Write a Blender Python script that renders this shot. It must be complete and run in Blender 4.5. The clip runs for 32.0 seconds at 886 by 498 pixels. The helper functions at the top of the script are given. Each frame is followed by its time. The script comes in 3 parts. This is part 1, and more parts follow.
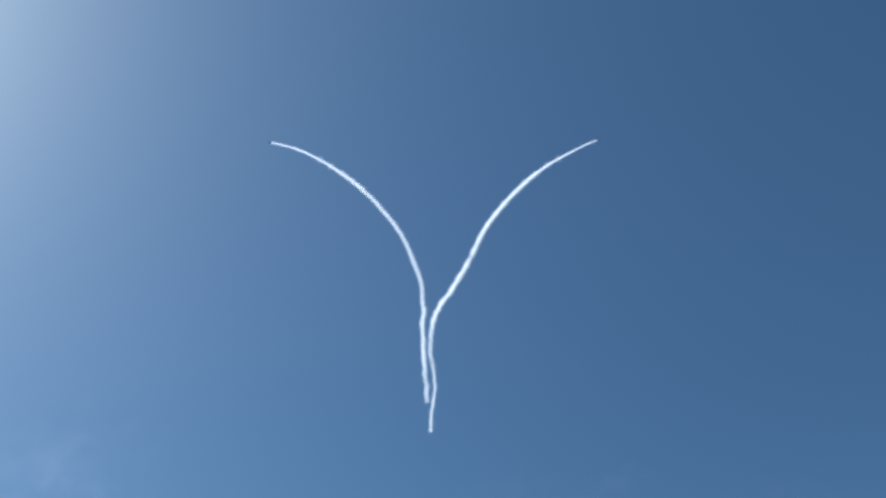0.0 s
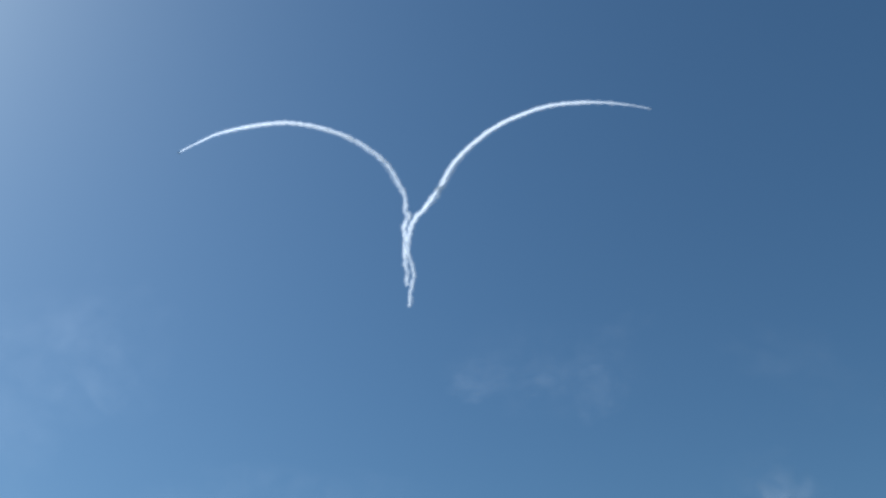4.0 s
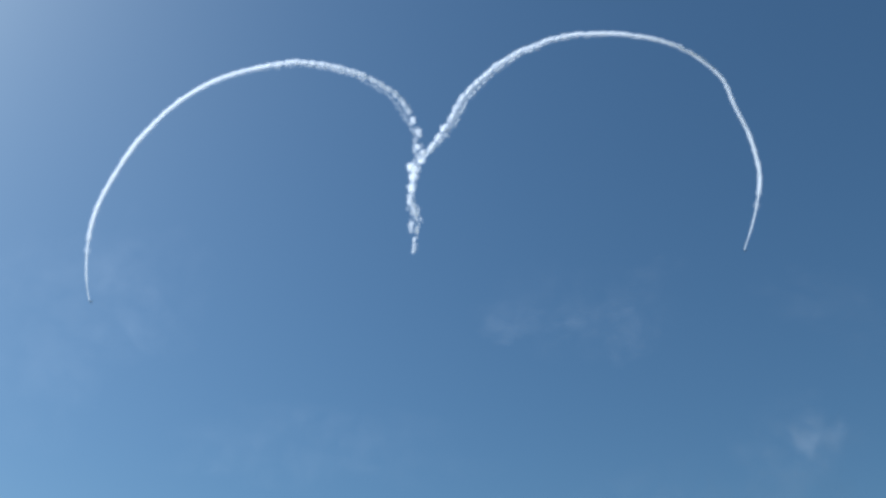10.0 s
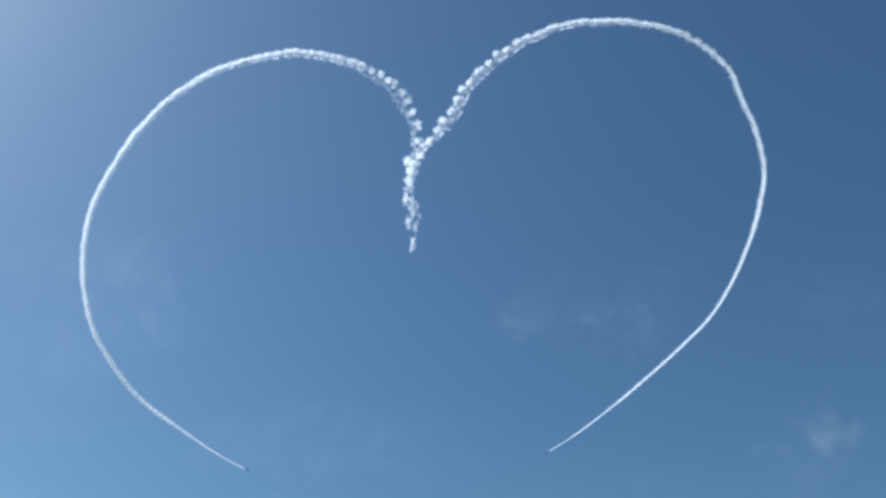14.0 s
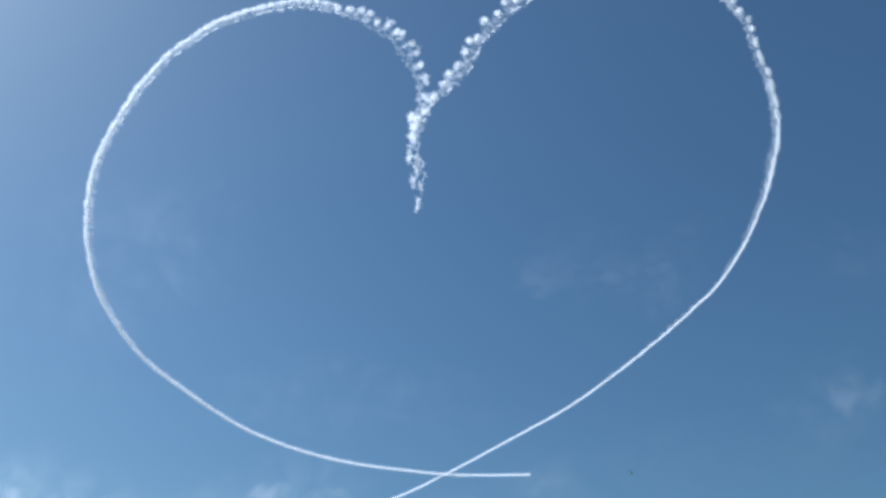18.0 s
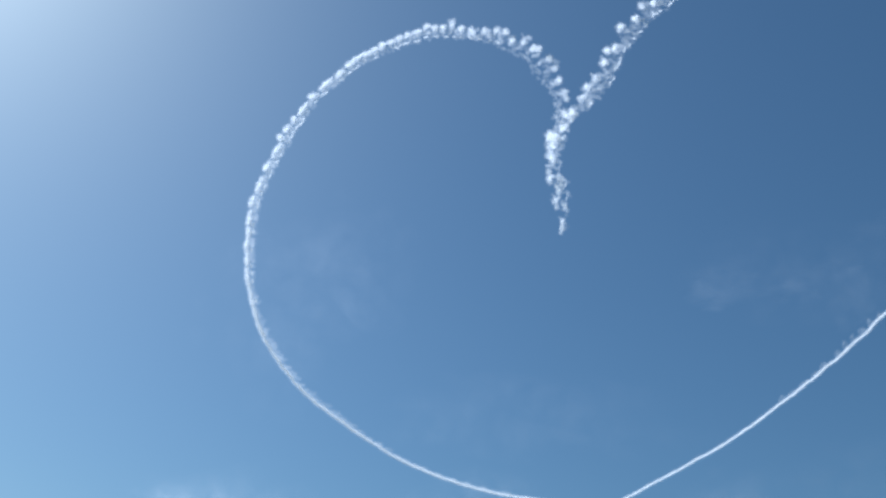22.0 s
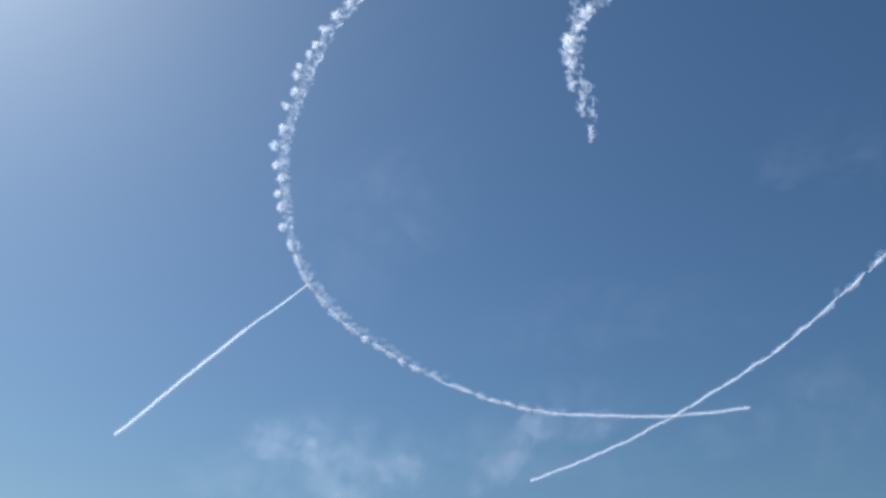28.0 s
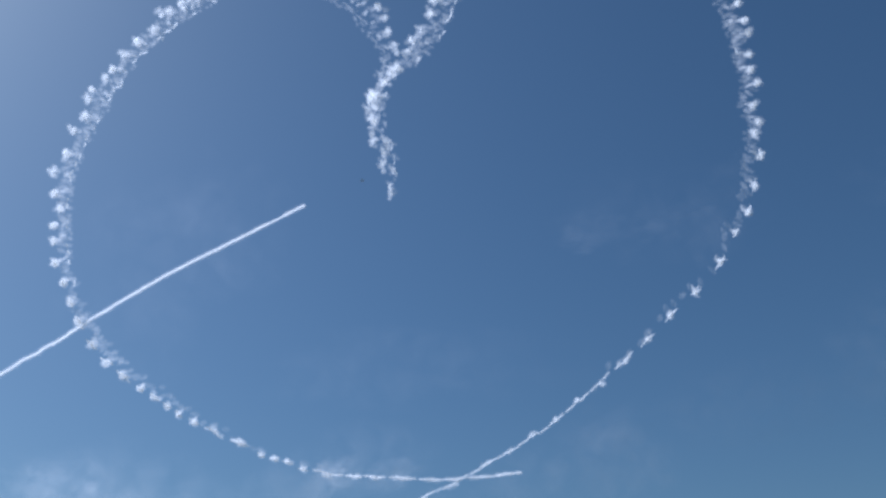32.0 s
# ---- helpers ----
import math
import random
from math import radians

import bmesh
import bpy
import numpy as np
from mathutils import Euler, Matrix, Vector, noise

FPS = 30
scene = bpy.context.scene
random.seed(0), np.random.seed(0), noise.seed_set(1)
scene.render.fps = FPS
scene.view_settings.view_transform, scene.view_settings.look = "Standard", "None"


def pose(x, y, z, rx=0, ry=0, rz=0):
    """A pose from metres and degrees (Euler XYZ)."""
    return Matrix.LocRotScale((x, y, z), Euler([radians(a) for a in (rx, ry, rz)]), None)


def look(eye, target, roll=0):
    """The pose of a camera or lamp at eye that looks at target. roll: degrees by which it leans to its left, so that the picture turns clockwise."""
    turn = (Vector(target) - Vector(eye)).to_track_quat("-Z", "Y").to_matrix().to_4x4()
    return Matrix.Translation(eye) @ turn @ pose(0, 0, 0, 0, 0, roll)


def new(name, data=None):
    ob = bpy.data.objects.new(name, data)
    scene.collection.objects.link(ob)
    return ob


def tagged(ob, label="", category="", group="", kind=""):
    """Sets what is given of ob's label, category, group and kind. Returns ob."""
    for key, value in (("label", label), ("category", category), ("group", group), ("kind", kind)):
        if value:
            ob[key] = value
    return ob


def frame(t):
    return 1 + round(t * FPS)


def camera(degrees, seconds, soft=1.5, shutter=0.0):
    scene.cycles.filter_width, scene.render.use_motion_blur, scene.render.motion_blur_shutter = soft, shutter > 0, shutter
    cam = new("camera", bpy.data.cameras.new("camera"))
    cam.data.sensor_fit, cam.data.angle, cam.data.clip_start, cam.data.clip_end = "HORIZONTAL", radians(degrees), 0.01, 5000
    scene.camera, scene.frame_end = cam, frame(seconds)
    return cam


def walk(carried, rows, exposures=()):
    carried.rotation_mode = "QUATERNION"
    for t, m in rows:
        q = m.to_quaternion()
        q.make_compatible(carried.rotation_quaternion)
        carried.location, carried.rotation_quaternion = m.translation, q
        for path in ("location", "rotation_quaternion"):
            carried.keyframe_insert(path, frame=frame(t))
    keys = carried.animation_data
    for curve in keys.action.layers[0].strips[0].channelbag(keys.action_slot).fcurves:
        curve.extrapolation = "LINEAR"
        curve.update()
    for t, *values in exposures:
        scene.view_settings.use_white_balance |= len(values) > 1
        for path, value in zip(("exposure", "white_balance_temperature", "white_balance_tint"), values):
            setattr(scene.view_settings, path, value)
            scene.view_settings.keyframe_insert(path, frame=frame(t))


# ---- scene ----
# ---- camera and its walk ----
EYE = (0.0, 0.0, 1.6)
cam = camera(56.0, 32.0, soft=3.0)
TURNS = [  # seconds, then the camera's three turns in degrees
    (0, 138.75, 0.96, -3.28),
    (0.5, 136.27, 0.97, -3.11),
    (1, 134.93, 1.15, -2.60),
    (1.5, 132.11, 1.41, -2.10),
    (2, 131.02, 1.85, -1.44),
    (2.5, 130.28, 1.87, -1.75),
    (3, 129.99, 2.06, -1.96),
    (3.5, 129.53, 2.13, -2.35),
    (5.5, 127.63, 1.06, -1.41),
    (6, 127.21, 1.01, -1.24),
    (6.5, 126.96, 0.72, -0.79),
    (7, 126.68, 0.77, -0.65),
    (7.5, 126.22, 0.78, -0.45),
    (8, 125.92, 0.90, -0.41),
    (8.5, 125.78, 0.98, -0.27),
    (9, 125.49, 1.14, -0.27),
    (9.5, 125.19, 0.84, -0.36),
    (10, 125.13, 0.69, -0.50),
    (10.5, 124.96, 0.27, -0.32),
    (11, 125.06, 0.25, 0.04),
    (11.5, 125.10, 0.11, -0.18),
    (12, 124.89, 0.11, -0.18),
    (12.5, 124.94, -0.02, -0.06),
    (13, 125.00, -0.00, 0.00),
    (13.5, 125.00, -0.03, -0.00),
    (14, 124.85, -0.04, 0.18),
    (14.5, 124.46, -0.06, 0.38),
    (16.5, 123.61, -0.70, 1.02),
    (17, 123.39, -0.83, 1.02),
    (17.5, 122.55, -1.06, 1.23),
    (18, 121.90, -1.15, 1.26),
    (18.5, 121.63, -1.05, 1.35),
    (19, 121.56, -1.47, 1.13),
    (19.5, 121.94, -1.05, 1.43),
    (20, 122.49, -1.40, 1.22),
    (20.5, 123.20, -1.23, 1.48),
    (21, 124.09, -2.27, 3.00),
    (21.5, 123.76, -4.07, 7.53),
    (22, 122.76, -4.40, 12.51),
    (22.5, 117.98, -5.35, 17.99),
    (23, 114.70, -4.56, 19.49),
    (23.5, 114.81, -3.41, 19.99),
    (24, 115.27, -2.71, 20.42),
    (24.5, 115.57, -2.14, 20.60),
    (26.5, 115.62, -0.93, 21.01),
    (27, 115.04, -0.88, 20.82),
    (27.5, 115.73, -0.97, 19.99),
    (28, 116.67, -0.55, 19.63),
    (28.5, 115.78, -0.28, 18.41),
    (29, 116.58, -0.22, 18.04),
    (29.5, 117.22, -0.26, 17.37),
    (30, 118.29, -0.36, 15.99),
    (30.5, 119.34, 0.36, 14.44),
    (31, 119.44, 0.82, 11.45),
    (31.5, 119.70, 2.51, 6.96),
    (32, 119.63, 2.01, 6.47),
]
LIGHTING = [(0, 0.93, 5150, -7), (1, 1.08, 5150, -7), (2, 0.91, 5150, -7), (6, 0.91, 5150, -7), (13, 0.88, 5150, -7), (20, 0.88, 5150, -6), (21, 0.92, 5170, -6), (22, 0.85, 5070, -7), (23, 0.6, 5020, -6), (28, 0.54, 5120, -1), (32, 0.49, 5020, 0)]
walk(cam, [(t, pose(*EYE, a, b, c)) for t, a, b, c in TURNS], LIGHTING)

# ---- world, sun, exposure ----
scene.cycles.max_bounces, scene.cycles.diffuse_bounces, scene.cycles.transparent_max_bounces = 40, 24, 64  # many thin layers of smoke behind one another
SUN_DIR = Vector((-0.636, 0.250, 0.731)).normalized()
SUN_EL = math.asin(SUN_DIR.z)
SUN_AZ = math.atan2(SUN_DIR.x, SUN_DIR.y)
world = bpy.data.worlds.new("sky")
world.use_nodes = True
scene.world = world
wt = world.node_tree
sky = wt.nodes.new("ShaderNodeTexSky")
sky.sky_type = "NISHITA"
sky.sun_disc = False
sky.sun_elevation = SUN_EL
sky.sun_rotation = SUN_AZ
sky.altitude = 50
sky.air_density = 1.15
sky.dust_density = 1.22
sky.ozone_density = 3.0
back = wt.nodes["Background"]
back.inputs["Strength"].default_value = 0.0395
wt.links.new(sky.outputs["Color"], back.inputs["Color"])
sun_data = bpy.data.lights.new("sun", "SUN")
sun_data.energy = 5.0
sun_data.angle = radians(0.53)
sun_data.color = (1.0, 0.885, 0.93)
sun = new("sun", sun_data)
sun.matrix_world = look((0, 0, 50), Vector((0, 0, 50)) - SUN_DIR)


# ---- materials ----
def material(name):
    m = bpy.data.materials.new(name)
    m.use_nodes = True
    return m, m.node_tree.nodes, m.node_tree.links


def smoke_material(name, cover, scale, low=0.4, high=1.5, soft=0.21):
    """White smoke: a loose body of droplets that scatters light, lets some through and shows gaps."""
    m, n, l = material(name)
    n.remove(n["Principled BSDF"])
    info = n.new("ShaderNodeObjectInfo")
    co = n.new("ShaderNodeTexCoord")
    shift = n.new("ShaderNodeMath")
    shift.operation = "MULTIPLY"
    shift.inputs[1].default_value = 90.0
    l.new(info.outputs["Random"], shift.inputs[0])
    add = n.new("ShaderNodeVectorMath")
    add.operation = "ADD"
    l.new(co.outputs["Object"], add.inputs[0])
    l.new(shift.outputs[0], add.inputs[1])
    tex = n.new("ShaderNodeTexNoise")
    tex.inputs["Scale"].default_value = scale
    tex.inputs["Detail"].default_value = 3
    tex.inputs["Roughness"].default_value = 0.6
    long = n.new("ShaderNodeVectorMath")
    long.operation = "MULTIPLY"
    long.inputs[1].default_value = (0.55, 1.0, 1.0)
    l.new(add.outputs[0], long.inputs[0])
    l.new(long.outputs[0], tex.inputs["Vector"])
    gap = n.new("ShaderNodeMapRange")
    gap.inputs["From Min"].default_value = 0.49 - soft
    gap.inputs["From Max"].default_value = 0.49 + soft
    gap.inputs["To Min"].default_value = cover * low
    gap.inputs["To Max"].default_value = cover * high
    l.new(tex.outputs["Fac"], gap.inputs["Value"])
    vary = n.new("ShaderNodeMapRange")
    vary.inputs["To Min"].default_value = 0.985
    vary.inputs["To Max"].default_value = 0.995
    l.new(info.outputs["Random"], vary.inputs["Value"])
    col = n.new("ShaderNodeCombineColor")
    for k in ("Red", "Green", "Blue"):
        l.new(vary.outputs[0], col.inputs[k])
    dif = n.new("ShaderNodeBsdfDiffuse")
    tra = n.new("ShaderNodeBsdfTranslucent")
    mix = n.new("ShaderNodeMixShader")
    mix.inputs[0].default_value = 0.75
    l.new(col.outputs[0], dif.inputs["Color"])
    l.new(col.outputs[0], tra.inputs["Color"])
    l.new(dif.outputs[0], mix.inputs[1])
    l.new(tra.outputs[0], mix.inputs[2])
    clear = n.new("ShaderNodeBsdfTransparent")
    veil = n.new("ShaderNodeMixShader")
    l.new(gap.outputs[0], veil.inputs[0])
    l.new(clear.outputs[0], veil.inputs[1])
    l.new(mix.outputs[0], veil.inputs[2])
    l.new(veil.outputs[0], n["Material Output"].inputs["Surface"])
    return m


def paint_material(name, colour, rough=0.4, metal=0.0, grain=6.0):
    m, n, l = material(name)
    b = n["Principled BSDF"]
    b.inputs["Roughness"].default_value = rough
    b.inputs["Metallic"].default_value = metal
    tex = n.new("ShaderNodeTexNoise")
    tex.inputs["Scale"].default_value = grain
    tex.inputs["Detail"].default_value = 5
    co = n.new("ShaderNodeTexCoord")
    l.new(co.outputs["Object"], tex.inputs["Vector"])
    mixc = n.new("ShaderNodeMix")
    mixc.data_type = "RGBA"
    mixc.inputs["A"].default_value = (*[c * 0.75 for c in colour], 1)
    mixc.inputs["B"].default_value = (*[min(1, c * 1.2) for c in colour], 1)
    l.new(tex.outputs["Fac"], mixc.inputs["Factor"])
    l.new(mixc.outputs["Result"], b.inputs["Base Color"])
    return m


def cloud_material():
    """Thin high cloud: a veil that hides little of the sky behind it."""
    m, n, l = material("thin_cloud")
    n.remove(n["Principled BSDF"])
    at = n.new("ShaderNodeAttribute")
    at.attribute_name = "veil"
    co = n.new("ShaderNodeTexCoord")
    big = n.new("ShaderNodeTexNoise")
    big.inputs["Scale"].default_value = 0.008
    big.inputs["Detail"].default_value = 4
    big.inputs["Roughness"].default_value = 0.52
    big.inputs["Distortion"].default_value = 0.25
    l.new(co.outputs["Object"], big.inputs["Vector"])
    ramp = n.new("ShaderNodeMapRange")
    ramp.inputs["From Min"].default_value = 0.33
    ramp.inputs["From Max"].default_value = 0.76
    l.new(big.outputs["Fac"], ramp.inputs["Value"])
    mul = n.new("ShaderNodeMath")
    mul.operation = "MULTIPLY"
    l.new(ramp.outputs[0], mul.inputs[0])
    l.new(at.outputs["Fac"], mul.inputs[1])
    clear = n.new("ShaderNodeBsdfTransparent")
    dif = n.new("ShaderNodeBsdfDiffuse")
    tra = n.new("ShaderNodeBsdfTranslucent")
    for b in (dif, tra):
        b.inputs["Color"].default_value = (0.95, 0.95, 0.95, 1)
    half = n.new("ShaderNodeMixShader")
    half.inputs[0].default_value = 0.85
    l.new(dif.outputs[0], half.inputs[1])
    l.new(tra.outputs[0], half.inputs[2])
    mix = n.new("ShaderNodeMixShader")
    l.new(mul.outputs[0], mix.inputs[0])
    l.new(clear.outputs[0], mix.inputs[1])
    l.new(half.outputs[0], mix.inputs[2])
    l.new(mix.outputs[0], n["Material Output"].inputs["Surface"])
    return m


def ground_material():
    m, n, l = material("meadow")
    b = n["Principled BSDF"]
    b.inputs["Roughness"].default_value = 0.95
    co = n.new("ShaderNodeTexCoord")
    a = n.new("ShaderNodeTexNoise")
    a.inputs["Scale"].default_value = 0.02
    a.inputs["Detail"].default_value = 8
    l.new(co.outputs["Object"], a.inputs["Vector"])
    r = n.new("ShaderNodeValToRGB")
    r.color_ramp.elements[0].color = (0.045, 0.05, 0.03, 1)
    r.color_ramp.elements[1].color = (0.12, 0.115, 0.075, 1)
    l.new(a.outputs["Fac"], r.inputs["Fac"])
    l.new(r.outputs["Color"], b.inputs["Base Color"])
    return m


SMOKE_CORE = smoke_material("fresh_smoke", 0.44, 0.3, 0.85, 1.15)
SMOKE_BODY = smoke_material("smoke_body", 0.155, 0.35, 0.7, 1.3)
SMOKE_COAT = smoke_material("smoke_coat", 0.12, 0.35, 0.4, 1.6)
SMOKE_DIM = smoke_material("faint_smoke", 0.13, 0.35, 0.6, 1.4)
SMOKE = smoke_material("white_smoke", 0.066, 0.25)
SMOKE_THIN = smoke_material("thin_smoke", 0.044, 0.22, 0.35, 1.7, 0.18)
SMOKE_MID = smoke_material("spread_smoke", 0.046, 0.25, 0.35, 1.7, 0.18)
CLOUD = cloud_material()
MEADOW = ground_material()
JET_GREY = paint_material("grey_airframe", (0.5, 0.52, 0.55), 0.35)
JET_DARK = paint_material("dark_airframe", (0.06, 0.065, 0.08), 0.4)
GLASS_DARK = paint_material("tinted_canopy", (0.02, 0.022, 0.025), 0.08)
FEATHER_DARK = paint_material("dark_feather", (0.02, 0.021, 0.026), 0.6, grain=90)
FEATHER_PALE = paint_material("pale_feather", (0.42, 0.4, 0.37), 0.7, grain=90)


def mesh_of(name, verts, faces, mat):
    me = bpy.data.meshes.new(name)
    me.from_pydata([tuple(v) for v in verts], [], faces)
    me.materials.append(mat)
    me.update()
    return me


def part(name, bm, mat, parent, label="", size=1.0):
    if size != 1.0:
        bmesh.ops.scale(bm, vec=(size, size, size), verts=bm.verts)
    me = bpy.data.meshes.new(name)
    bm.to_mesh(me)
    bm.free()
    me.materials.append(mat)
    ob = new(name, me)
    ob.parent = parent
    return tagged(ob, label)


# ---- ground ----
def build_ground():
    bm = bmesh.new()
    rings = [0, 2, 8, 30, 110, 400, 1500, 4900]
    prev = None
    for r in rings:
        n = 48
        ring = [bm.verts.new((r * math.cos(2 * math.pi * i / n), r * math.sin(2 * math.pi * i / n),
                              0.12 * noise.noise((r * math.cos(i) * 0.05, r * math.sin(i) * 0.05, 0)) if 2 < r < 400 else 0.0))
                for i in range(n)] if r else [bm.verts.new((0, 0, 0))]
        if prev:
            for i in range(n):
                j = (i + 1) % n
                bm.faces.new((prev[0], ring[i], ring[j]) if len(prev) == 1 else (prev[i], ring[i], ring[j], prev[j]))
        prev = ring
    me = bpy.data.meshes.new("ground")
    bm.to_mesh(me)
    bm.free()
    me.materials.append(MEADOW)
    for p in me.polygons:
        p.use_smooth = True
    tagged(new("ground", me), "flat open grass field out to the horizon", "ground", kind="structure")


build_ground()


# ---- thin clouds ----
FAR = 4300.0


def cloud_streak(parent, centre, az, el, wide, high, thick, seed, tilt=0.0):
    """One wispy streak of thin cloud, wide and high in degrees as seen from the field."""
    nx, ny = 44, 32
    rnd = random.Random(seed)
    off = Vector((rnd.uniform(-50, 50), rnd.uniform(-50, 50), rnd.uniform(-50, 50)))
    ct, st = math.cos(radians(tilt)), math.sin(radians(tilt))
    mid = Vector((math.sin(radians(az)) * math.cos(radians(el)), math.cos(radians(az)) * math.cos(radians(el)), math.sin(radians(el))))
    right = Vector((math.cos(radians(az)), -math.sin(radians(az)), 0))
    up = right.cross(mid)
    verts, dens = [], []
    for j in range(ny + 1):
        for i in range(nx + 1):
            a, b = 2 * i / nx - 1, 2 * j / ny - 1
            x, y = a * ct - b * st * high / wide, a * st * wide / high + b * ct
            r = math.hypot(a, b)
            lump = noise.fractal(Vector((a * 2.2, b * 2.2, 0)) + off, 1.0, 2.0, 4)
            d = max(0.0, min(1.0, (1.0 - r) * 1.6 + lump * 0.55 - 0.15)) * max(0.0, min(1.0, (1.0 - r) * 5))
            puff = Vector((a, b, 0)) * 3 + off
            dist = FAR + 10 * noise.noise(puff * 0.5) + 9 * high * b + (seed % 10) * 30
            ang_x, ang_y = radians(wide / 2) * x, radians(high / 2) * y
            v = (mid + right * math.tan(ang_x) + up * math.tan(ang_y)).normalized() * dist - mid * FAR
            verts.append(v)
            dens.append(d * d * (3 - 2 * d) * thick * 0.75)
    faces = []
    w = nx + 1
    for j in range(ny):
        for i in range(nx):
            q = (j * w + i, j * w + i + 1, (j + 1) * w + i + 1, (j + 1) * w + i)
            if max(dens[k] for k in q) > 0.004:
                faces.append(q)
    me = mesh_of("streak", verts, faces, CLOUD)
    attr = me.attributes.new("veil", "FLOAT", "POINT")
    attr.data.foreach_set("value", dens)
    for p in me.polygons:
        p.use_smooth = True
    ob = new("streak", me)
    ob.parent = parent
    ob.location = mid * FAR - centre
    return ob


def cloud(label, seed, rows):
    """A thin cloud of several streaks, each by azimuth, elevation, width, height, thickness and tilt."""
    az, el = rows[0][:2]
    mid = Vector((math.sin(radians(az)) * math.cos(radians(el)), math.cos(radians(az)) * math.cos(radians(el)), math.sin(radians(el)))) * FAR
    thing = new("cloud")
    thing.location = Vector(EYE) + mid
    tagged(thing, label, "cloud", "thin clouds")
    for i, (a, e, wide, high, thick, tilt) in enumerate(rows):
        cloud_streak(thing, mid, a, e, wide * 1.35, high * 1.35, thick, seed * 10 + i, tilt)
    return thing


cloud("thin white cloud in torn streaks, low in the blue sky", 1, [
    (-30.9, 13.3, 5.8, 2.7, 0.283, -10), (-28.2, 13.3, 2.7, 4.2, 0.176, 35), (-26.5, 11.6, 5.0, 5.4, 0.176, 0),
    (-22.9, 11.9, 3.5, 2.9, 0.257, 0), (-27.3, 12.1, 16.2, 8.1, 0.101, 0), (-34.7, 10.6, 5.8, 4.2, 0.088, 0)])
cloud("ragged band of thin white cloud rising to one side", 2, [
    (-14.8, 13.1, 7.3, 2.7, 0.34, 45), (-12.7, 14.9, 3.1, 1.9, 0.22, 0), (-9.4, 14.6, 3.7, 1.9, 0.34, 10),
    (-13.1, 13.9, 12.3, 6.5, 0.1, 15)])
cloud("low bank of pale white cloud with a soft edge", 3, [
    (-46.3, 6.9, 10.8, 2.7, 0.229, -5), (-47.8, 7.5, 4.2, 1.9, 0.156, 0), (-43.4, 6.9, 5.8, 2.7, 0.135, 0)])
cloud("faint broad veil of high cloud", 4, [
    (5.6, 14.4, 7.7, 7.3, 0.12, 0), (-0.5, 14.0, 5.8, 3.9, 0.09, 0), (-7.1, 11.9, 8.5, 3.5, 0.06, 0)])
cloud("small pale tuft of cloud in a faint veil", 5, [
    (26.2, 20.5, 2.9, 3.3, 0.2, -40), (24.6, 19.5, 7.3, 6.9, 0.09, -30), (24.2, 16.8, 5.8, 4.2, 0.11, 0),
    (16.2, 17.2, 16.2, 5.4, 0.07, 0), (6.0, 16.0, 5.8, 3.1, 0.14, 20)])
cloud("thin wispy white cloud, almost transparent against the blue", 6, [
    (6.5, 29.9, 5.0, 2.7, 0.059, 0), (12.6, 29.6, 5.0, 2.1, 0.065, 10), (15.2, 27.9, 3.3, 3.7, 0.052, -35),
    (17.9, 32.2, 4.2, 1.9, 0.03, 15), (11.2, 30.4, 14.6, 6.9, 0.026, 0)])
cloud("thin slanting wisp of cloud, almost transparent", 7, [
    (-24.6, 31.6, 3.5, 4.2, 0.024, -45), (-21.7, 29.1, 5.8, 3.1, 0.024, -45), (-22.9, 30.5, 10.8, 10.8, 0.011, -45)])
cloud("broad faint haze of cloud, hardly seen", 8, [
    (-8.0, 21.4, 21.6, 5.8, 0.036, 0), (-26.9, 27.2, 10.8, 13.1, 0.024, 0)])
cloud("faint streak of high cloud in darker blue", 9, [
    (28.9, 28.3, 7.7, 3.9, 0.045, -25), (31.8, 25.1, 6.2, 3.5, 0.05, -20)])

# ---- smoke: flight paths, seen in the heart's own upright plane, in thousandths of REACH ----
REACH = 1200.0
HINGE = -0.035
LEFT = [(-38, -4), (-38, 13), (-38, 39), (-38.5, 65), (-38.5, 106), (-35.5, 139), (-33, 169), (-35, 208), (-54, 259), (-79, 287),
        (-116, 315), (-157, 332), (-206, 341), (-254, 332), (-308, 309.5), (-350.5, 276), (-380, 236), (-407, 181), (-424, 122),
        (-433, 70), (-432, 22), (-423, -28), (-409, -71), (-388, -115), (-357, -157), (-322, -194), (-277, -226), (-211, -266),
        (-150, -290), (-91, -304), (-35, -311), (10, -315), (55, -315), (89, -314)]
RIGHT = [(-37, -6), (-36, 12), (-34, 38), (-35, 65), (-38, 106), (-31, 142), (-16, 169), (5, 210), (28, 263), (61, 311), (99, 351), (137, 377), (180, 398),
         (239, 406), (289, 401), (339, 384), (376, 354), (403.5, 306), (409.5, 248), (416.5, 189), (414, 125), (401, 79), (379, 26),
         (346, -36), (307.5, -91.5), (261.5, -136.5), (217, -175), (182, -204), (133, -240), (75, -274), (9, -312), (-45, -339), (-128, -368)]
THIRD = [(-645, -288), (-477, -180), (-416, -146), (-355, -110), (-292, -76), (-229, -47), (-164, -18), (-131, -3)]
LEFT_ON = [(185, -311), (281, -299), (333, -290), (375, -283), (433, -272), (900, -180)]
RIGHT_ON = [(-300, -420), (-700, -520)]
THIRD_ON = [(-109, 3), (-61, 23), (60, 70)]
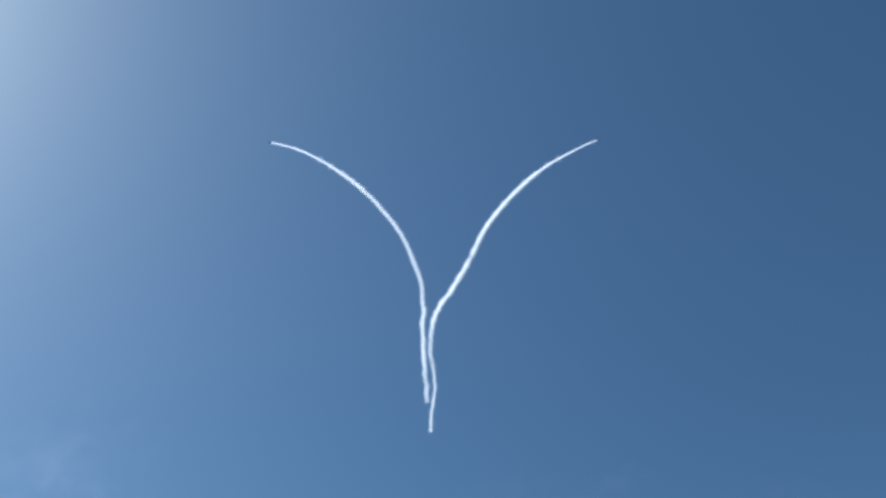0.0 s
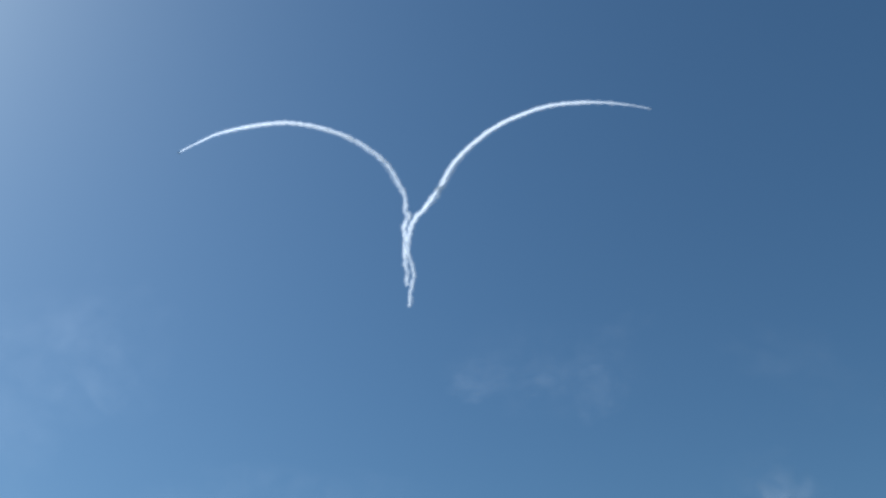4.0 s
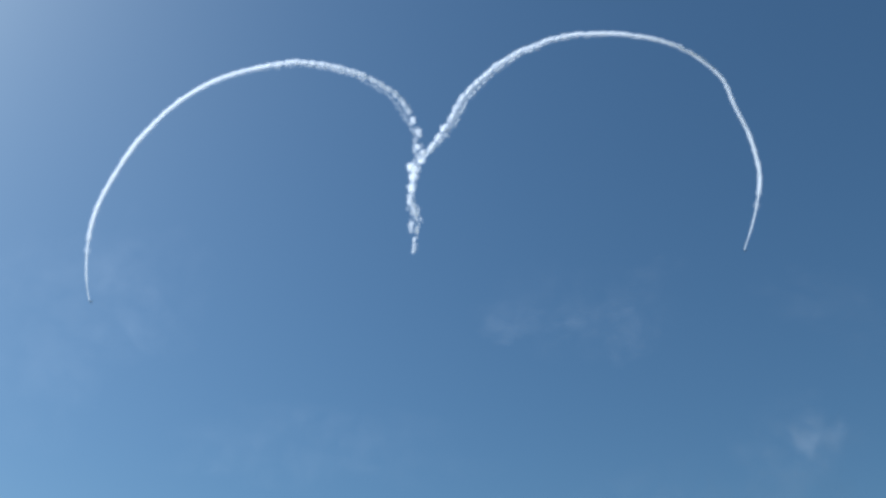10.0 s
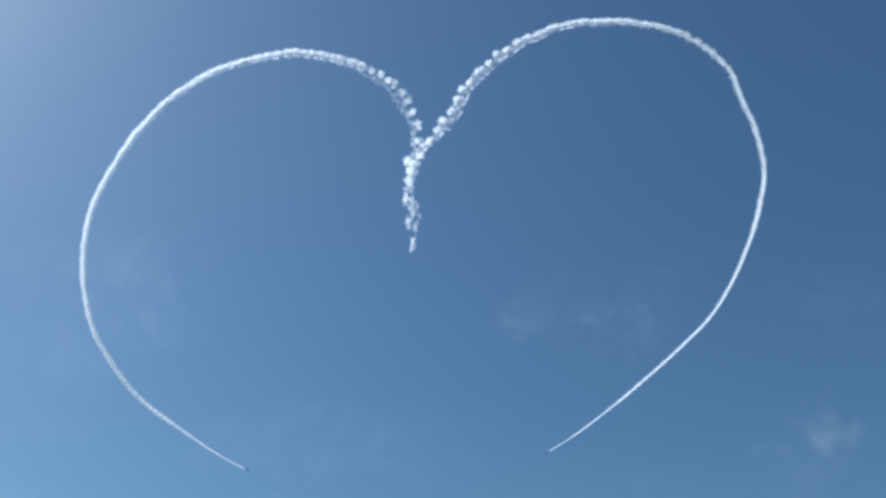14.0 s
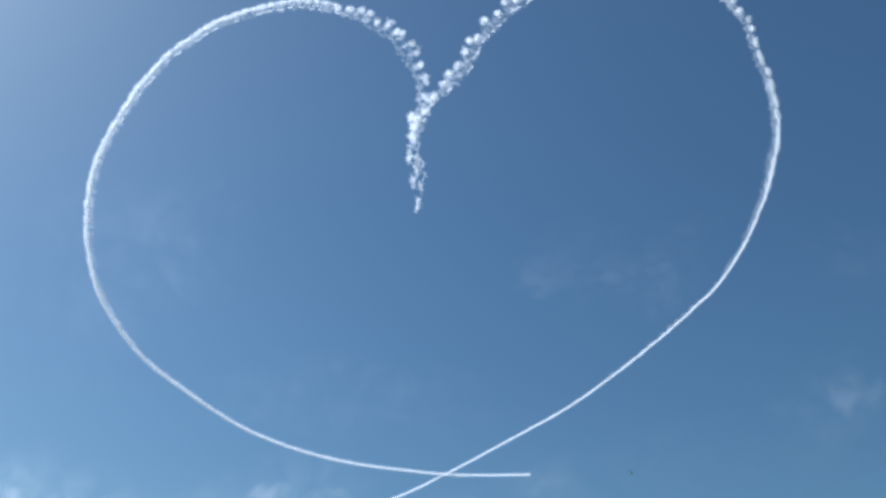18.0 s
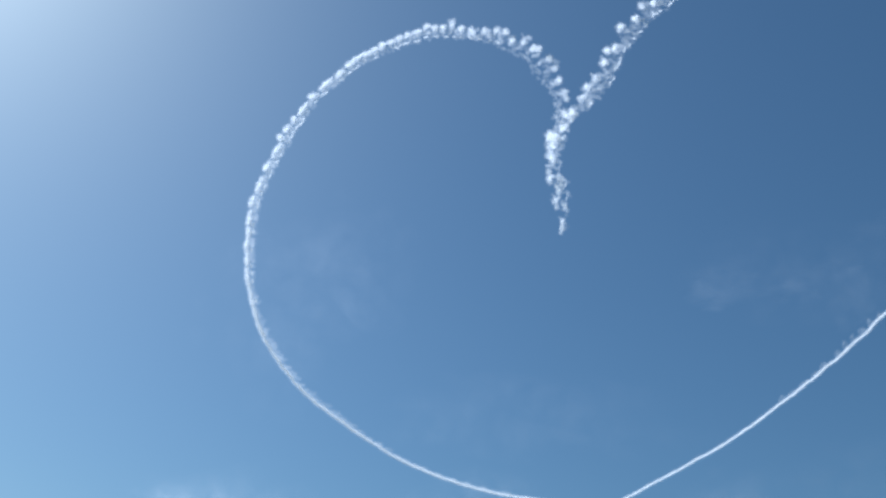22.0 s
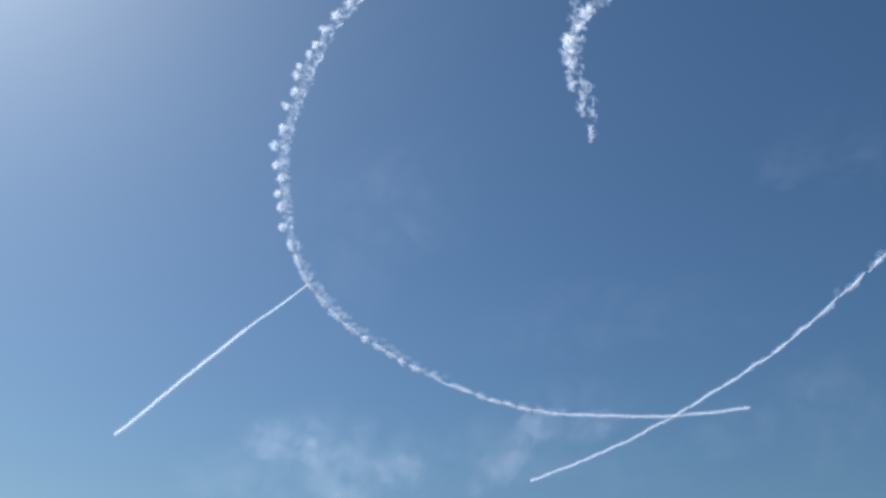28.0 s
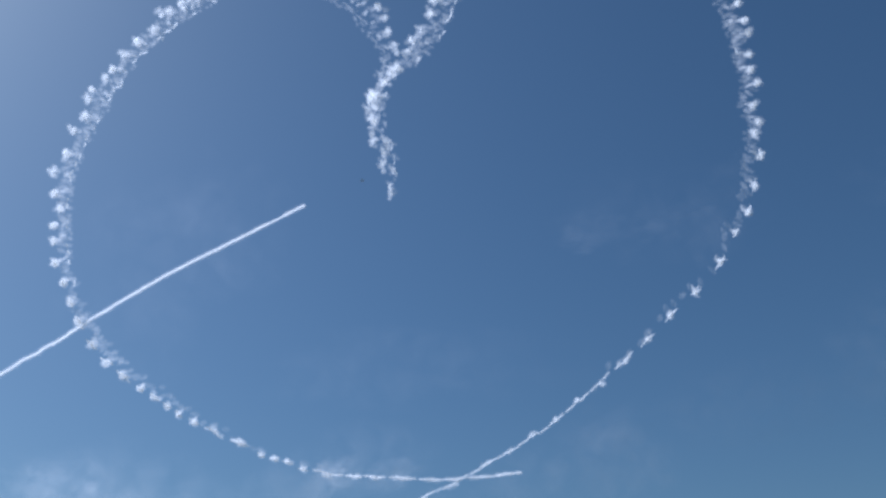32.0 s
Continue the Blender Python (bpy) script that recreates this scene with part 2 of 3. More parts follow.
# seconds and the way flown along the path by then
LEFT_TIMES = [(-10, 0), (0, 477), (1, 491), (2, 520), (3, 561), (5.5, 704), (6, 736), (7, 787), (8, 842), (9, 911), (10, 975),
              (11, 1038), (12, 1118), (13, 1192), (14, 1275), (14.5, 1319), (17.4, 1576), (18, 1664), (20, 1914), (26, 2664)]
RIGHT_TIMES = [(-7, 0), (0, 415), (1, 441), (2, 477), (3, 523), (5.5, 660), (6, 701), (7, 767), (8, 842), (9, 921), (10, 1003),
               (11, 1093), (12, 1179), (13, 1272), (14, 1368), (14.5, 1414), (16.8, 1628)]
THIRD_TIMES = [(23.8, 0), (24, 25), (24.5, 56), (26.5, 200), (27, 234), (27.5, 277), (28, 313), (28.5, 359), (29, 403),
               (29.5, 441), (30, 487), (30.5, 532), (31.2, 592), (32, 656)]
# drift of the smoke: seconds, nearness, lean, swing, roll, shift across, shift up
LEFT_DRIFT = [(0, 1.131, 18.8, 31.6, 5.1, .0089, .0143), (1, .980, 26.6, 19.2, 4.4, .0089, .0135), (2, .881, 32.6, 12.5, 3.5, .0073, .0075),
              (3, .913, 31.3, 8.1, 3.8, .0064, .0091), (6, .952, 33.1, 3.3, 2.5, .0013, .0059), (7.5, .985, 34, 1.6, 1.2, .0006, .003), (9, 1, 35, 0, 0, 0, 0), (32, 1, 35, 0, 0, 0, 0)]
RIGHT_DRIFT = [(0, 1.263, 23.2, -11.1, -.4, .0055, .0045), (1, 1.129, 33.6, -7.7, .2, .0043, .0028), (2, .977, 37.9, -5, .2, .0033, .0016),
               (3, 1.034, 37.9, -2.6, -.1, .0033, .0017), (6, 1.024, 38.1, -.7, .2, .0023, .0018), (7.5, 1.021, 37.5, -.4, .1, .001, .001), (9, 1.006, 36.3, 0, 0, 0, 0), (12, 1, 35, 0, 0, 0, 0), (32, 1, 35, 0, 0, 0, 0)]
STILL_DRIFT = [(0, 1, 35, 0, 0, 0, 0), (32, 1, 35, 0, 0, 0, 0)]
WIND = Vector((-0.00511, -0.00725, 0.00337))
CLIMB = 0.38


def drifted(drift, t, nearer=0.0):
    """The pose of a trail's own space at t seconds."""
    a = np.array(drift)
    z, lean, swing, roll, dx, dy = [float(np.interp(t, a[:, 0], a[:, c])) for c in range(1, 7)]
    turn = Matrix.Translation(EYE) @ pose(0, 0, 0, CLIMB * (t - 13) + 125)
    at = Vector((HINGE + dx, dy, -1 / z)) + WIND * (t - 13)
    return turn @ Matrix.Translation(at * REACH + Vector((0, 0, nearer))) @ pose(0, 0, 0, -lean) @ pose(0, 0, 0, 0, 0, roll) @ pose(0, 0, 0, 0, swing)


class Flight:
    """A smooth path through points, by the way flown along it (in thousandths of REACH)."""

    def __init__(self, points, onward, times, centre, bows=((0, 0),), lead=0, gusts=((0, 0),), lull=(2.5, 9.5)):
        q = np.array(points + onward, float)
        q = np.vstack([2 * q[0] - q[1], q, 2 * q[-1] - q[-2]])
        out = []
        for i in range(1, len(q) - 2):
            a, b, c, d = q[i - 1:i + 3]
            for u in np.linspace(0, 1, 24, endpoint=False):
                out.append(0.5 * (2 * b + (c - a) * u + (2 * a - 5 * b + 4 * c - d) * u * u + (3 * b - a - 3 * c + d) * u ** 3))
        self.xy = np.array(out)
        self.s = np.r_[0, np.cumsum(np.hypot(*np.diff(self.xy, axis=0).T))]
        self.s = self.s - self.s[lead * 24]
        self.length = self.s[(len(points) - 1) * 24]
        self.times = np.array(times, float)
        self.bows = bows
        self.gusts, self.lull = gusts, lull
        self.centre = np.array(centre, float)
        self.speed = (self.times[-1, 1] - self.times[-3, 1]) / (self.times[-1, 0] - self.times[-3, 0])

    def way(self, t):
        if t > self.times[-1, 0]:
            return self.times[-1, 1] + (t - self.times[-1, 0]) * self.speed
        if t < self.times[0, 0]:
            return self.times[0, 1] + (t - self.times[0, 0]) * self.speed
        return float(np.interp(t, self.times[:, 0], self.times[:, 1]))

    def when(self, s):
        return float(np.interp(s, self.times[:, 1], self.times[:, 0]))

    def at(self, s):
        """Place, tangent and outward normal, in metres of the trail's space."""
        def p(v):
            if v < self.s[0]:
                d = self.xy[3] - self.xy[0]
                return self.xy[0] + d / np.hypot(*d) * (v - self.s[0])
            return np.array([np.interp(v, self.s, self.xy[:, 0]), np.interp(v, self.s, self.xy[:, 1])])
        d = p(s + 4) - p(s - 4)
        d /= np.hypot(*d)
        n = np.array([-d[1], d[0]])
        if n @ (p(s) - self.centre) < 0:
            n = -n
        here = (p(s) / 1000 - np.array([HINGE, 0])) * REACH
        return Vector((*here, 0)), Vector((*d, 0)), Vector((*n, 0))


def framed(place, d, n):
    """A pose with x along the flight and y outward from the curve."""
    z = d.cross(n)
    if z.z < 0:
        n, z = -n, -z
    m = Matrix((d, n, z)).transposed().to_4x4()
    m.translation = place
    return m


# ---- smoke pieces ----
def lump(name, long, thick, detail, seed, mat, crook=0.12, torn=0.0, blunt=0.0):
    """A billowing body of smoke, lobed like a cauliflower."""
    rnd = random.Random(seed)
    off = Vector([rnd.uniform(-40, 40) for _ in range(3)])
    bm = bmesh.new()
    bmesh.ops.create_icosphere(bm, subdivisions=detail, radius=1.0)
    bend = rnd.uniform(-crook, crook)
    for v in bm.verts:
        p = v.co.copy()
        k = 0.9 + 0.35 * abs(noise.noise(p * 1.2 + off)) + 0.25 * abs(noise.noise(p * 2.6 + off)) + 0.06 * noise.noise(p * 6.0 + off)
        k += torn * (abs(noise.noise(p * 1.7 - off)) * 2.2 - 0.5)
        q = p * max(0.12, k)
        girth = max(0.08, math.hypot(p.y, p.z)) ** -blunt
        q.y, q.z = q.y * girth, q.z * girth
        v.co = Vector((q.x * long / 2, (q.y + bend * q.x * q.x) * thick / 2, q.z * thick / 2))
    for f in bm.faces:
        f.smooth = True
    me = bpy.data.meshes.new(name)
    bm.to_mesh(me)
    bm.free()
    me.materials.append(mat)
    return me


def strand(name, long, thick, seed, mat, ragged=0.16):
    """A short length of drawn-out smoke, to be laid end to end."""
    off = Vector((seed * 3.7, seed * 1.3, 0))
    bm = bmesh.new()
    prev = None
    for j in range(25):
        u = j / 12 - 1
        swell = (1 - 0.3 * u ** 8) * (1 + 0.08 * math.sin(3 * math.pi * u + seed))
        ring = []
        for i in range(12):
            a = 2 * math.pi * i / 12
            k = 1 + ragged * (1.2 * noise.noise(Vector((u * 1.6, math.cos(a), math.sin(a))) + off) + 0.8 * noise.noise(Vector((u * 4, 2 * math.cos(a), 2 * math.sin(a))) - off))
            ring.append(bm.verts.new((u * long / 2, math.cos(a) * k * swell * thick / 2, math.sin(a) * k * swell * thick / 2)))
        if prev:
            for i in range(12):
                bm.faces.new((prev[i], prev[(i + 1) % 12], ring[(i + 1) % 12], ring[i]))
        prev = ring
    for f in bm.faces:
        f.smooth = True
    me = bpy.data.meshes.new(name)
    bm.to_mesh(me)
    bm.free()
    me.materials.append(mat)
    return me


LAYERS = [[strand("core", 8.2, 1.8, i, SMOKE_CORE) for i in range(6)],
          [strand("core", 8.2, 3.7, 20 + i, SMOKE_BODY) for i in range(6)],
          [strand("core", 8.4, 6.2, 40 + i, SMOKE_COAT, 0.24) for i in range(6)]]
DIM_LAYERS = [[strand("core", 8.2, 2.0, 60 + i, SMOKE_DIM) for i in range(4)],
              [strand("core", 8.2, 4.6, 70 + i, SMOKE_DIM, 0.2) for i in range(4)],
              [strand("core", 8.4, 7.6, 80 + i, SMOKE_DIM, 0.24) for i in range(4)]]
PUFFS = [lump("puff", 10.4, 9.6, 3, 200 + i, SMOKE) for i in range(8)]
BILLOWS = [lump("billow", 7.4, 6.8, 3, 220 + i, SMOKE) for i in range(12)]
SMALL_BILLOWS = [lump("billow", 4.6, 4.0, 3, 400 + i, SMOKE) for i in range(10)]
BEADS = [lump("bead", 6.2, 4.2, 3, 500 + i, SMOKE_MID, 0.3, 0.35) for i in range(8)]
WISPS = [lump("wisp", 11.0, 5.0, 3, 300 + i, SMOKE_THIN, 0.4, 0.4) for i in range(12)]


def smooth(a, b, x):
    u = max(0.0, min(1.0, (x - a) / (b - a)))
    return u * u * (3 - 2 * u)


def ramp(x, *rows):
    return float(np.interp(x, [r[0] for r in rows], [r[1] for r in rows]))


def sway(dt):
    """How far a slow side draught has carried the smoke, in metres for a draught of one metre a second at the end."""
    dt = max(0.0, dt)
    return 0.35 * dt + 0.65 * dt * dt / 19


AGES = (0.5, 1.5, 3.0, 5.5, 8.5, 12.0, 16.0, 21.0, 27.0, 34.0)
STEP = 7.2 / REACH * 1000
KEYED = []


def rows_between(first, last, extra):
    ts = sorted({round(t * FPS) / FPS for t in extra if first < t < last} | {round(first * FPS) / FPS, round(last * FPS) / FPS})
    return ts


def before(m, t, down):
    """Rows for smoke that is not let out yet: it bides its time far below the field."""
    low = m.copy()
    low.translation += down * 1500
    t = round(t * FPS) / FPS
    return [(0.0, low)] + ([(min(32.0, t - 1 / FPS), low)] if t > 1.5 / FPS else [])


def smoke_trail(label, flight, drift, seed, cells, stem=0.0, knot=((0, 1),), spread=((0, 1.0),), onset=((0, 0),), gather=((0, 1),), dim=(), girth=((0, 1.0),), skip=-999.0,
                outward=1.0, wild=1.0, creep=0.0, nearer=0.0):
    """A trail of strands laid end to end. With age its air rolls up: every cell of the trail throws a puff outward, drawn out on a stalk from a thin inner line."""
    trail = new("smoke_trail")
    tagged(trail, label, "smoke trail", "smoke trails")
    beats = [0, 0.5, 1, 1.5, 2, 2.5, 3, 4, 5, 6, 7.5, 9, 14, 18, 23, 28, 32]
    KEYED.append((trail, [(t, drifted(drift, t, nearer)) for t in beats]))
    rnd = random.Random(seed)
    first = flight.s[0]

    def settled(s):
        """What holds for one place along the trail."""
        place, d, n = flight.at(s)
        return dict(s=s, t0=flight.when(s), place=place, d=d, n=n, turn=framed(place, d, n).to_3x3(), bow=ramp(s, *flight.bows), gust=ramp(s, *flight.gusts),
                    since=ramp(s, (1240, 13), (1310, 14.5), (1400, 15), (1500, 17), (1600, 20)), calm=ramp(s, (0, 1.0), (850, 1.0), (1200, 0.9), (1600, 0.7)), amp=ramp(s, *spread),
                    side=ramp(s, (0, 0.2), (stem, 0.3), (stem + 50, 1.05), (stem + 300, 1.0)) if stem else 1.0, onset=ramp(s, *onset))

    def aged(q, t):
        return max(0.0, t - q["t0"]) * q["calm"]

    def main(q, t):
        """The line that the smoke was laid on, as the air has bent it."""
        age = aged(q, t)
        bend = noise.noise(Vector((q["s"] * 0.055, seed * 7.1, age * 0.03))) + 0.6 * noise.noise(Vector((q["s"] * 0.14, seed * 3.3, 5)))
        return q["place"] + q["n"] * (q["bow"] * sway(t - q["since"]) + q["gust"] * (1 - smooth(*flight.lull, t)) * smooth(0, 1, age) + wild * (2.0 if q["s"] < stem else 1.0) * bend * ramp(age, (0, 0), (4, 0.4), (8, 1.3), (14, 2.4), (20, 3.4), (34, 5))) + q["d"] * creep * age * max(0, 1 - q["s"] / 250)

    def band(q, t):
        """How far the inner line has parted from the outer one."""
        return ramp(aged(q, t), (0, 0), (1, 0.5), (3, 1.5), (6, 4), (10, 8.5), (16, 14), (24, 22), (34, 31)) * q["side"] * q["amp"]

    def inner(q, t):
        return main(q, t) - q["n"] * band(q, t)

    def veil(q, t, u):
        """Thin smoke spreads further than the line it came from."""
        return main(q, t) - q["n"] * band(q, t) * u * min(2.4, q["amp"] ** -0.8)

    def keyed(ob, q, lag, where, carrier=None):
        """Keys ob from the time that the smoke comes out, or has grown that wide."""
        arrive = max(0.0, round(flight.when(min(q["s"] + lag, flight.times[-1, 1])) * FPS) / FPS)
        base = carrier(arrive).inverted().to_3x3() if carrier else Matrix.Identity(3)
        rows = before(where(arrive), arrive, base @ Vector((0, -1, 0))) if arrive > 0 else []
        ts = rows_between(0.0, 32.0, [q["t0"] + a / q["calm"] for a in AGES])
        for t in [arrive] * (0 < arrive <= 32) + [k for k in ts if k > arrive + 0.2 or arrive <= 0]:
            rows.append((t, where(t)))
        if len(rows) == 1:
            rows.append((32.0, rows[0][1]))
        KEYED.append((ob, rows))
        return rows

    def jitter(r):
        return Vector([max(-1.6, min(1.6, rnd.gauss(0, 0.8))) * r for _ in range(3)])

    edge = max(first, skip)
    while edge < flight.length - 3:
        wide = ramp(edge, *cells) * rnd.uniform(*(0.75, 1.3) if edge < 560 else (0.6, 1.45))
        low, edge = edge, min(edge + wide, flight.length)
        heart = settled((low + edge) / 2)
        s = heart["s"]
        early, late, big = rnd.uniform(-2, 3), rnd.uniform(0.45, 1.45), rnd.uniform(0.75, 1.3) * ramp(s, *knot)
        stray = Vector((rnd.gauss(0, 1.6), rnd.gauss(0, 1.6), rnd.gauss(0, 2.5))) * (3.0 if s < stem else 1.2)
        hold = ramp(s, *gather)
        begin = heart["onset"] + early
        amp = heart["amp"]
        faint = any(a < s < b for a, b in dim)
        sparse = ramp(amp, (0.3, 1), (0.5, 0.7), (0.64, 0)) * (s > stem and hold > 0.1)

        def head(t):
            age = aged(heart, t)
            out = ramp(age - heart["onset"], (0, 0), (5, 0.3), (10, 2.4), (15, 5.0), (24, 6), (34, 7)) * late * heart["side"] * outward * amp
            return main(heart, t) + heart["n"] * out + stray * ramp(age, (0, 0), (10, 0.5), (24, 1.4))

        def rolled(t, a, b):
            return smooth(a + begin, b + begin, aged(heart, t)) * hold

        # strands, laid end to end
        count = max(1, round((edge - low) / STEP))
        for i in range(count):
            q = settled(low + (i + 0.5) * (edge - low) / count)
            stretch = (edge - low) / count * REACH / 1000 / 8.0
            lot = [LAYERS[0]] + DIM_LAYERS[1:] if faint and s > 600 else DIM_LAYERS if faint else LAYERS
            for layer in range(3):
                core = new("core", rnd.choice(lot[layer]))
                core.parent = trail
                fat = ramp(q["s"], *girth)
                core.scale = (stretch * 1.06, fat, fat)
                off = jitter(1)
                roll, spin, tip = rnd.uniform(0, 360), rnd.uniform(-35, 35), rnd.uniform(-45, 45)
                share, stalk = (i + 0.5) / count, i % 2 == 0
                if layer == 2 and sparse:
                    tip = rnd.choice((-1, 1)) * (tip * (1 - sparse) + 78 * sparse)

                def laid(t):
                    age = aged(q, t)
                    p = main(q, t)
                    lean = Vector((off.x * 0.5, off.y, off.z)) * ramp(age, (0, 0), (4, 0.12), (10, 0.5), (30, 1.8)) * (0.3 + 0.7 * amp)
                    if layer == 0:
                        if rnd_share < 0.35 * smooth(0.6, 0.9, amp):
                            p = p.lerp(inner(q, t), smooth(5, 13, age))
                        else:
                            p = p.lerp(head(t) + off * 1.3, rolled(t, 11, 20) * (0.95 if amp > 0.6 else 0.75))
                        a = spin * smooth(8, 26, age) * 0.7
                    elif layer == 1:
                        m = rolled(t, 11, 20)
                        rib = smooth(4, 12, age) * smooth(0.6, 0.95, amp) * (0.35 if faint else 1)
                        p = p.lerp(inner(q, t), (0.25 + 0.4 * rnd_share) * rib)
                        p = p.lerp(inner(heart, t).lerp(head(t), (0.15 + 0.8 * share) if stalk else 1.0) + off * (0.7 if stalk else 2.2), m)
                        a = (90 + spin) * max(m, 0.8 * rib)
                    else:
                        m = max(rolled(t, 10, 18), 0.9 * sparse * smooth(8, 16, age))
                        r = ramp(age, (0, 1.0), (10, 1.4), (20, 2.2), (34, 3.4)) * big * (0.4 + 0.6 * amp)
                        p = p.lerp(head(t) + off * r, m)
                        a = (spin * 2) * m
                    mat = q["turn"].to_4x4() @ pose(0, 0, 0, 0, 0, a) @ pose(0, 0, 0, 0, tip * (smooth(11, 27, age) * min(1, hold * 1.2) * (1 - sparse) + smooth(8, 16, age) * sparse)) @ pose(0, 0, 0, roll)
                    mat.translation = p + lean
                    return mat

                rnd_share = rnd.random()
                keyed(core, q, (0, 30, 95)[layer], laid)
            # beads on the inner line, and the ribs of the veil between the two lines
            for kind in ("bead", "wisp", "wisp", "wisp") if amp > 0.75 and not faint else ("bead", "wisp") if faint else ("wisp", "wisp") if amp > 0.55 else ("wisp",) if amp > 0.45 or i % 2 and amp > 0.3 else ():
                if kind == "wisp" and s < stem * 0.4:
                    continue
                piece = new(kind, rnd.choice(BEADS if kind == "bead" else WISPS))
                piece.parent = trail
                off, u = jitter(1), rnd.uniform(0.15, 0.9)
                tumble = [rnd.uniform(-70, 70) for _ in range(3)]

                def hangs(t):
                    age = aged(q, t)
                    loose = ramp(age, (0, 0.2), (3, 0.5), (10, 1.1), (24, 2.2), (34, 3)) * (0.3 + 0.7 * amp)
                    if kind == "bead":
                        p = veil(q, t, 1) + off * loose
                        a = tumble[0] * smooth(2, 12, age)
                    else:
                        p = veil(q, t, u) + off * loose
                        a = 90 * smooth(4, 11, age) * smooth(0.2, 0.7, amp * q["side"]) + tumble[0] * 0.5 * smooth(3, 12, age)
                    mat = q["turn"].to_4x4() @ pose(0, 0, 0, tumble[1] * smooth(3, 12, age), tumble[2] * 0.5 * smooth(3, 12, age), a)
                    mat.translation = p
                    return mat

                keyed(piece, q, rnd.uniform(55, 120), hangs)
        # the puff
        if faint and amp < 0.5:
            continue
        small = amp < 0.6 or faint and s < stem + 70 or s < 0.3 * stem
        puff = new("puff", rnd.choice(BILLOWS if small else PUFFS))
        puff.parent = trail
        lie = [rnd.uniform(-80, 80) for _ in range(3)]

        def swells(t):
            mat = heart["turn"].to_4x4() @ pose(0, 0, 0, *[a * smooth(6, 20, aged(heart, t)) for a in lie])
            mat.translation = main(heart, t).lerp(head(t), max(rolled(t, 8, 16), 0.3 * smooth(4, 12, aged(heart, t))))
            return mat

        if small:
            puff.data = rnd.choice(SMALL_BILLOWS)
        lag = 300 if faint else 75
        keyed(puff, heart, lag - (edge - low), swells)
        for i in range(1 if hold < 0.15 else 2 if amp < 0.42 else 4 if small else 8):
            q = settled(low + rnd.random() * (edge - low))
            piece = new("billow", rnd.choice(SMALL_BILLOWS if small or i > 5 else BILLOWS))
            piece.parent = puff
            off = jitter(1)
            lie_too = [rnd.uniform(-80, 80) for _ in range(3)]

            def lobes(t):
                age = aged(q, t)
                r = ramp(age, (0, 1.0), (8, 1.2), (14, 2.7), (20, 3.7), (34, 5.3)) * big * (0.6 + 0.4 * amp)
                p = main(q, t) + off * ramp(age, (0, 0.3), (6, 0.8), (12, 1.2)) * (0.3 + 0.7 * amp)
                at = head(t) + heart["turn"] @ Vector((off.x * 1.15, off.y * 0.85, off.z)) * r
                if i == 3:
                    at = at.lerp(inner(heart, t), 0.35)
                mat = heart["turn"].to_4x4() @ pose(0, 0, 0, *[a * smooth(3, 16, age) for a in lie_too])
                mat.translation = p.lerp(at, rolled(t, 9, 17))
                return swells(t).inverted() @ mat

            keyed(piece, q, lag + 6 + 40 * rnd.random(), lobes, swells)
    return trail


left_flight = Flight(LEFT, LEFT_ON, LEFT_TIMES, (-200, 60),
                     ((60, 0), (90, -0.8), (130, -0.8), (170, 0), (215, 0.5), (320, 0.5), (390, 0), (480, 0), (580, -0.75), (740, -0.3), (850, 0.28), (1000, 0.4), (1150, 0.1), (1250, 0), (1400, 0.4), (1650, 0.6)),
                     gusts=((50, 0), (100, 2.5), (190, 2.5), (230, 0.5), (280, 1), (330, 4), (400, 4), (470, 0), (560, 0), (600, -5), (690, -5), (760, 0)))
right_flight = Flight(RIGHT, RIGHT_ON, RIGHT_TIMES, (200, 80),
                      ((-20, 0), (15, 0.6), (90, 0.6), (120, 0), (600, 0), (690, -1.7), (800, -1.75), (880, -1.45), (960, 0), (1050, 1.1), (1170, 1.5), (1270, 1.3), (1370, 1.7), (1450, 1.6), (1560, 0.9)), lead=3, gusts=((600, 0), (650, -4.5), (740, -4.5), (790, 0)), lull=(6.5, 10.0))
third_flight = Flight(THIRD, THIRD_ON, THIRD_TIMES, (-200, -400))
smoke_trail("long white smoke trail, half of a sky-drawn heart, breaking into puffs", left_flight, LEFT_DRIFT, 1,
            ((0, 22), (190, 20), (240, 16), (400, 13), (560, 13), (620, 24), (900, 24), (970, 27), (1150, 27), (1300, 24)), stem=190.0,
            knot=((70, 1), (95, 1.5), (140, 1.5), (170, 1)), dim=((34, 88), (165, 335)), skip=34.0, outward=0.8, girth=((0, 0.7), (90, 1.0), (160, 0.8), (220, 1), (1100, 1), (1350, 0.75), (1600, 0.6)),
            onset=((0, -2), (200, -2), (250, 2), (330, 3), (420, 8), (580, 8), (640, 3), (720, 1), (800, 0), (880, 3), (1000, 2), (1150, 0)),
            gather=((60, 0.3), (75, 0.9), (200, 0.9), (230, 1), (1400, 1), (1500, 0.6), (1600, 0.25)),
            spread=((0, 1.0), (190, 1.0), (230, 0.8), (330, 0.8), (400, 1.0), (700, 1.0), (850, 0.85), (1000, 0.65), (1150, 0.5), (1300, 0.35), (1450, 0.25)))
